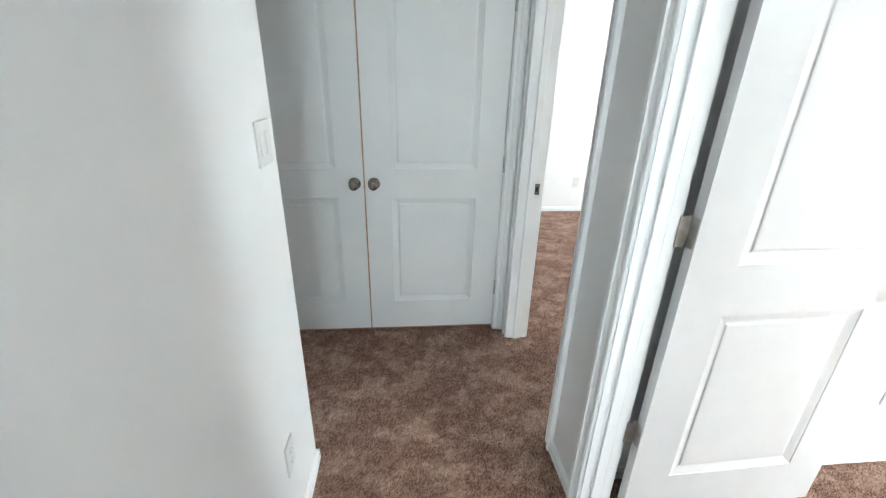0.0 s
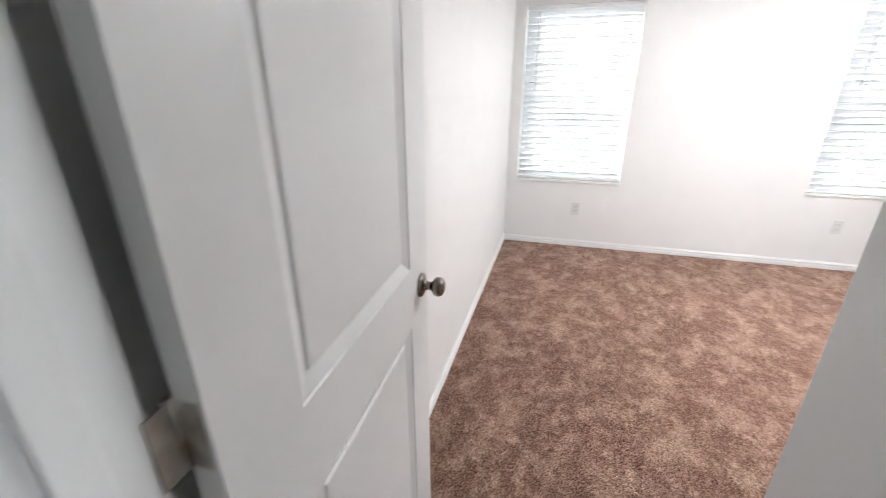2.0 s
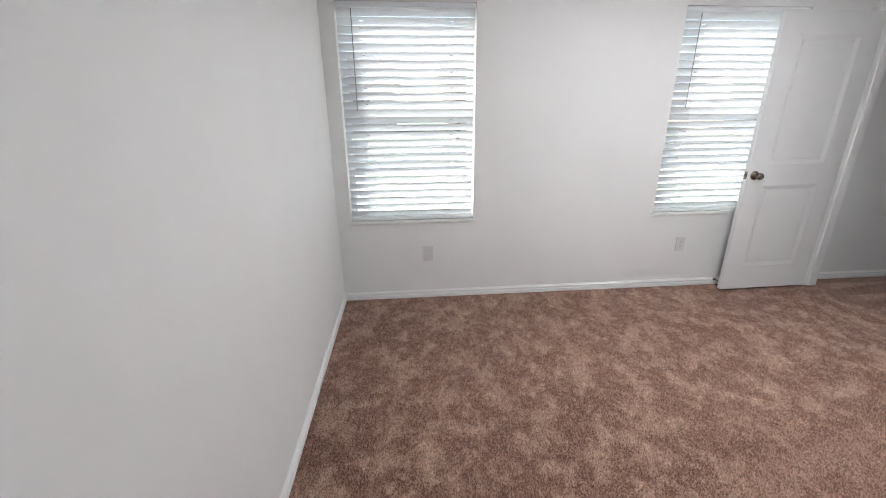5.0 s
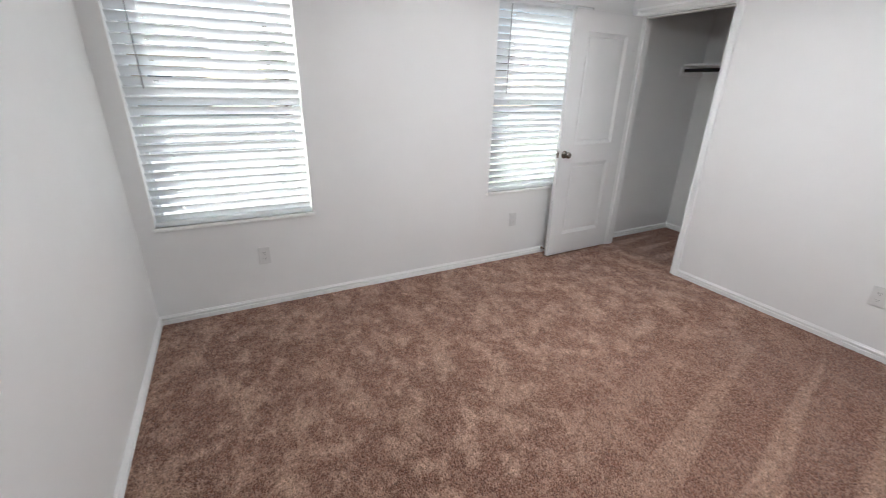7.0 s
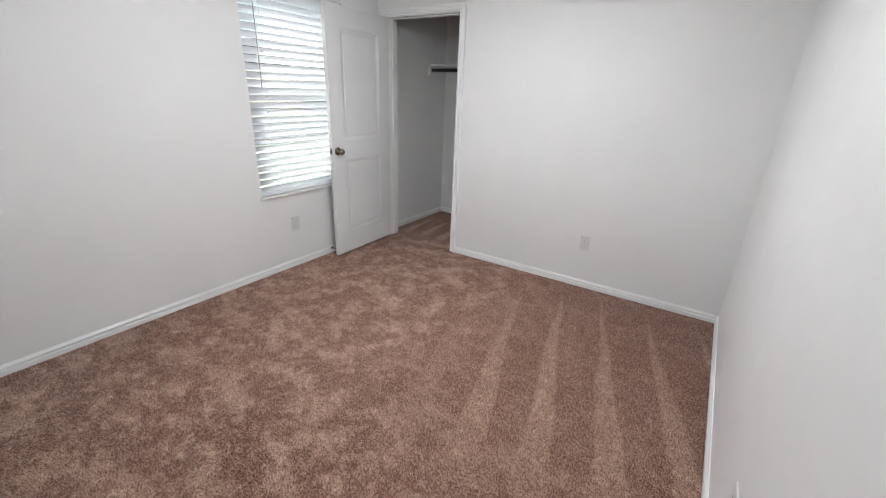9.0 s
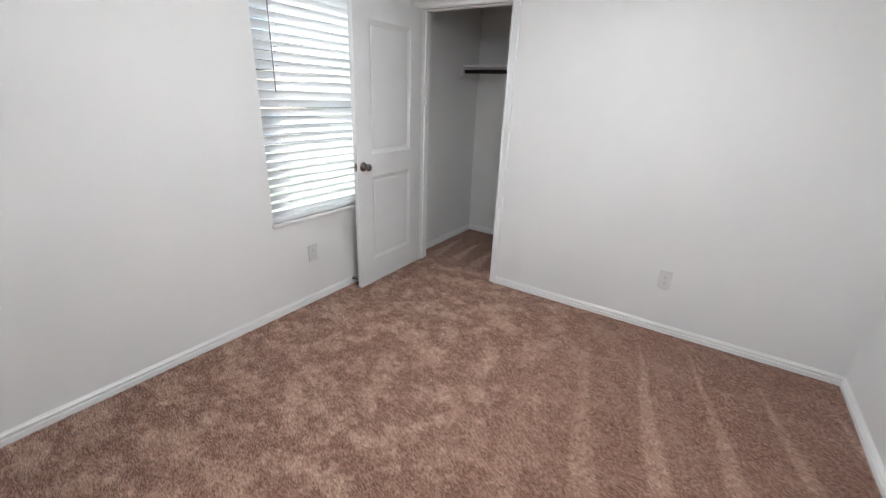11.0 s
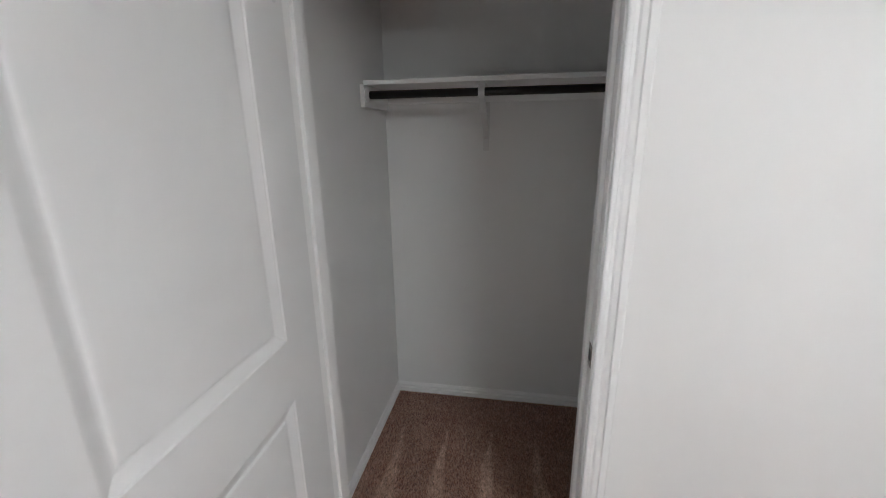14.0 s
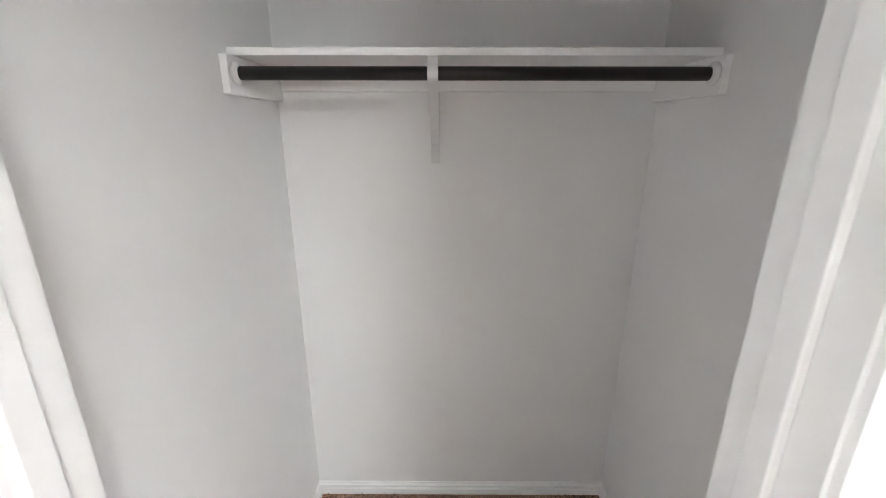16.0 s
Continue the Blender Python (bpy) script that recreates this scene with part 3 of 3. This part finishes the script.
rod = thing("closet_rod", pose(0, -3.513, 1.664), "dark bronze hanging rod below the closet shelf", "closet rod")
part("tube", lathe([(CX0 + 0.020, 0.0165), (CX1 - 0.020, 0.0165)], 24, "X"), BRONZE, rod, "", True)
for x, s in ((CX0 + 0.0195, 1), (CX1 - 0.0195, -1)):
    part("rod_socket", lathe([(x, 0.028), (x + s * 0.006, 0.028), (x + s * 0.012, 0.022), (x + s * 0.014, 0.0168)], 24, "X"), PLASTIC, rod, "white plastic rod socket", True)

br = thing("shelf_bracket", pose(3.994, SB, 0), "white metal bracket that holds shelf and rod", "shelf bracket")
part("wall_plate", box((-0.015, 0, 1.417), (0.015, 0.005, SZ - 0.062), 0.001), PLASTIC, br)
part("top_arm", box((-0.012, 0.019, SZ - 0.004), (0.012, 0.295, SZ - 0.0012), 0.001), PLASTIC, br)
a, b = Vector((0, 0.003, 1.478)), Vector((0, 0.292, 1.648))
d = (b - a).normalized()
nn = Vector((0, -d.z, d.y))
part("brace", prism([(-0.0125, -0.005), (0.0125, -0.005), (0.0125, 0.005), (-0.0125, 0.005)], lambda u, v: a + Vector((u, 0, 0)) + nn * v, lambda u, v: b + Vector((u, 0, 0)) + nn * v), PLASTIC, br)
hook = bmesh.new()
arc = [(0.309 + 0.0205 * math.cos(radians(g)), 1.664 + 0.0205 * math.sin(radians(g))) for g in range(-150, 91, 20)] + [(0.296, SZ - 0.002)]
rows = []
for y, z in arc:
    dy, dz = y - 0.309, z - 1.664
    s = 1.16
    rows.append([hook.verts.new(c) for c in ((-0.013, y, z), (0.013, y, z), (0.013, 0.309 + dy * s, 1.664 + dz * s), (-0.013, 0.309 + dy * s, 1.664 + dz * s))])
for p, q in zip(rows, rows[1:]):
    for i in range(4):
        hook.faces.new((p[i], p[(i + 1) % 4], q[(i + 1) % 4], q[i]))
hook.faces.new(rows[0])
hook.faces.new(rows[-1])
part("rod_hook", hook, PLASTIC, br)
for z in (1.445, 1.60):
    part("screw", lathe([(0, 0.004), (0.0012, 0.003)], 10, "Y"), NICKEL, br, "", False, pose(0, 0.003, z))

# ---------------- outdoors ----------------
gm = bmesh.new()
bmesh.ops.create_grid(gm, x_segments=8, y_segments=8, size=400)
g = new("ground", mesh_of("ground", gm, LAWN))
g.location = (0, 0, -0.2)
tagged(g, "dry lawn around the house", "ground", "", "structure")


def slab(name, lo, hi, material, label):
    return tagged(new(name, mesh_of(name, box(lo, hi, 0.015), material)), label, name, "", "structure")


slab("road", (13.0, -120.0, -0.30), (20.5, 120.0, -0.19), ASPHALT, "worn grey asphalt street in front of the house")
for x in (12.85, 20.5):
    slab("kerb", (x, -120.0, -0.30), (x + 0.15, 120.0, -0.07), CONCRETE, "pale concrete kerb along the street")
slab("pavement", (10.6, -120.0, -0.30), (12.0, 120.0, -0.185), CONCRETE, "pale concrete pavement beside the lawn")
slab("driveway", (5.2, -1.6, -0.30), (12.84, 4.4, -0.175), CONCRETE, "pale concrete driveway up to the street")


def gable(x0, x1, y0, y1, z0, z1):
    """A gabled roof with eaves, ridge along y."""
    e, m = 0.45, (x0 + x1) / 2
    outline = [(x0 - e, z0 - 0.06), (x0 - e, z0 + 0.10), (m, z1 + 0.10), (x1 + e, z0 + 0.10), (x1 + e, z0 - 0.06), (m, z1 - 0.05)]
    return prism(outline, lambda u, v: Vector((u, y0 - e, v)), lambda u, v: Vector((u, y1 + e, v)))


def house(x, y, wide, deep, label, garage):
    """A one-storey house across the street; its front faces -x."""
    th = thing("house", pose(x, y, -0.2), label, "house", "houses across the street")
    part("wall", box((0, -wide / 2, 0), (deep, wide / 2, 2.9)), SIDING, th, "pale tan siding")
    part("roof", gable(0, deep, -wide / 2, wide / 2, 2.9, 4.9), SHINGLE, th, "grey shingle roof")
    for yy in (-wide * 0.36, -wide * 0.18, wide * 0.06):
        w = part("window", cells([-0.06, 0.02], [yy - 0.62, yy - 0.52, yy + 0.52, yy + 0.62], [1.0, 1.1, 2.2, 2.3], lambda i, j, k: not (j == 1 and k == 1)), VINYL, th, "white window frame")
        part("pane", box((-0.02, yy - 0.53, 1.09), (-0.005, yy + 0.53, 2.21)), DARKGLASS, w, "dark reflecting glass")
    part("door", box((-0.05, -wide * 0.08 - 0.45, 0.05), (0.0, -wide * 0.08 + 0.45, 2.1), 0.01), RAWWOOD, th, "brown front door")
    if garage:
        yg = wide * 0.30
        for i in range(4):
            part("garage_panel", box((-0.05, yg - 1.9, 0.04 + i * 0.53), (-0.01, yg + 1.9, 0.55 + i * 0.53), 0.008), VINYL, th)
    return th


house(27.5, -9.0, 13.0, 9.0, "one-storey tan house with grey roof across the street", True)
house(27.8, 8.0, 13.5, 9.0, "one-storey tan house with grey roof across the street", True)
house(27.5, -26.5, 13.0, 9.0, "one-storey tan house with grey roof across the street", False)
house(28.0, 26.0, 13.0, 9.0, "one-storey tan house with grey roof across the street", False)


def tree(x, y, height, seed):
    """A young street tree: tapered trunk, forking limbs, a loose crown of small leaves."""
    rng = random.Random(seed)
    th = thing("tree", pose(x, y, -0.2), "small leafy street tree on the lawn", "tree", "street trees")
    bm = bmesh.new()

    def limb(a, b, r0, r1):
        d = (b - a).normalized()
        u = d.orthogonal().normalized()
        v = d.cross(u)
        rings = [[bm.verts.new(p + (u * math.cos(g) + v * math.sin(g)) * r) for g in (i * math.pi / 3 for i in range(6))] for p, r in ((a, r0), (b, r1))]
        for i in range(6):
            bm.faces.new((rings[0][i], rings[0][(i + 1) % 6], rings[1][(i + 1) % 6], rings[1][i]))

    fork = Vector((0.05, -0.04, height * 0.38))
    limb(Vector((0, 0, 0)), fork, 0.10, 0.07)
    tips = []
    for i in range(9):
        g = i * 2.4
        b = fork + Vector((math.cos(g) * rng.uniform(0.5, 1.2), math.sin(g) * rng.uniform(0.5, 1.2), rng.uniform(0.6, height * 0.5)))
        limb(fork, b, 0.045, 0.015)
        tips += [b, (fork + b) / 2]
    part("trunk", bm, BARK, th, "grey brown trunk and limbs")
    lm = bmesh.new()
    for tip in tips:
        for _ in range(130):
            p = tip + Vector([rng.gauss(0, 0.30) for _ in range(3)])
            d, e = (Vector([rng.uniform(-1, 1) for _ in range(3)]).normalized() * 0.07 for _ in range(2))
            lm.faces.new([lm.verts.new(c) for c in (p - d, p + e * 0.5, p + d, p - e * 0.5)])
    part("crown", lm, LEAF, th, "loose crown of small green leaves")
    return th


for x, y, h, seed in ((11.4, -12.5, 4.2, 3), (22.4, -2.0, 4.6, 5), (22.6, 16.0, 4.4, 8)):
    tree(x, y, h, seed)


# ---------------- carpet pile ----------------


def pile(areas, gap):
    """Tufts of cut pile over rectangles (x0, x1, y0, y1), as one mesh of small leaning pyramids."""
    rng = np.random.default_rng(7)
    pts = []
    for x0, x1, y0, y1 in areas:
        gx, gy = np.meshgrid(np.arange(x0, x1, gap), np.arange(y0, y1, gap))
        pts.append(np.stack([gx.ravel(), gy.ravel()], 1) + rng.uniform(-0.5, 0.5, (gx.size, 2)) * gap)
    c = np.concatenate(pts)
    n = len(c)
    turn = rng.uniform(0, 2 * np.pi, n)
    sway = 1.4 * np.sin(c[:, 0] * 5.1 + 1.7 * np.sin(c[:, 1] * 3.7)) + 1.1 * np.sin(c[:, 1] * 6.3 + 2.1 * np.sin(c[:, 0] * 4.3))
    tilt = sway + rng.normal(0, 0.9, n)
    r = gap * rng.uniform(0.50, 0.75, n)
    v = np.zeros((n, 4, 3), np.float32)
    for i in range(3):
        a = turn + i * 2 * np.pi / 3
        v[:, i, 0], v[:, i, 1], v[:, i, 2] = c[:, 0] + r * np.cos(a), c[:, 1] + r * np.sin(a), -0.005
    reach = gap * rng.uniform(0.2, 0.85, n)
    v[:, 3, 0], v[:, 3, 1] = c[:, 0] + reach * np.cos(tilt), c[:, 1] + reach * np.sin(tilt)
    clump = np.sin(c[:, 0] * 210 + 3 * np.sin(c[:, 1] * 97)) * np.sin(c[:, 1] * 190 + 3 * np.sin(c[:, 0] * 83))
    v[:, 3, 2] = 0.004 + rng.uniform(-0.003, 0.004, n) + 0.0028 * clump
    b = (np.arange(n, dtype=np.int32) * 4)[:, None]
    f = np.stack([b + k for k in ((0, 1, 3), (1, 2, 3), (2, 0, 3))], 1).reshape(-1, 3)
    me = bpy.data.meshes.new("carpet_pile")
    me.vertices.add(n * 4)
    me.vertices.foreach_set("co", v.ravel())
    me.loops.add(f.size)
    me.loops.foreach_set("vertex_index", f.ravel().astype(np.int32))
    me.polygons.add(len(f))
    me.polygons.foreach_set("loop_start", np.arange(0, f.size, 3, dtype=np.int32))
    me.update(calc_edges=True)
    me.materials.append(CARPET)
    return tagged(new("carpet_pile", me), "brown cut pile of the carpet with brushed vacuum marks", "carpet", "", "stuff")


pile([(XN, XW - 0.013, YC + 0.013, YN), (XE + 0.013, XW - 0.013, YN, YL - 0.013), (HX, XE + 0.013, YN + 0.013, YL - 0.013), (3.29, XW - 0.013, -3.81, YC + 0.013),
      (-1.0, HX, HE, YD + 0.03), (HL + 0.013, HX, 0.5, HE), (HX, 2.3, 1.35, 4.73)], 0.0078)

# ---------------- ceiling light, added out of view to fill the room ---
lamp = thing("fill_ceiling_light", pose(2.88, -1.05, CEILING), "white ceiling light on a short stem, added out of view as fill light", "ceiling light")
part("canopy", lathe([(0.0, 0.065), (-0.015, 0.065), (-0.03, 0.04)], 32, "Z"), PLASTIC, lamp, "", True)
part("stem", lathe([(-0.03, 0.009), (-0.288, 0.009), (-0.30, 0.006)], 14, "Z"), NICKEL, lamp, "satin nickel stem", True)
part("bowl", lathe([(-0.272, 0.310), (-0.285, 0.308), (-0.312, 0.270), (-0.334, 0.190), (-0.348, 0.090), (-0.351, 0.012)], 40, "Z"), BOWL, lamp, "glowing glass bowl of the added fill light", True)
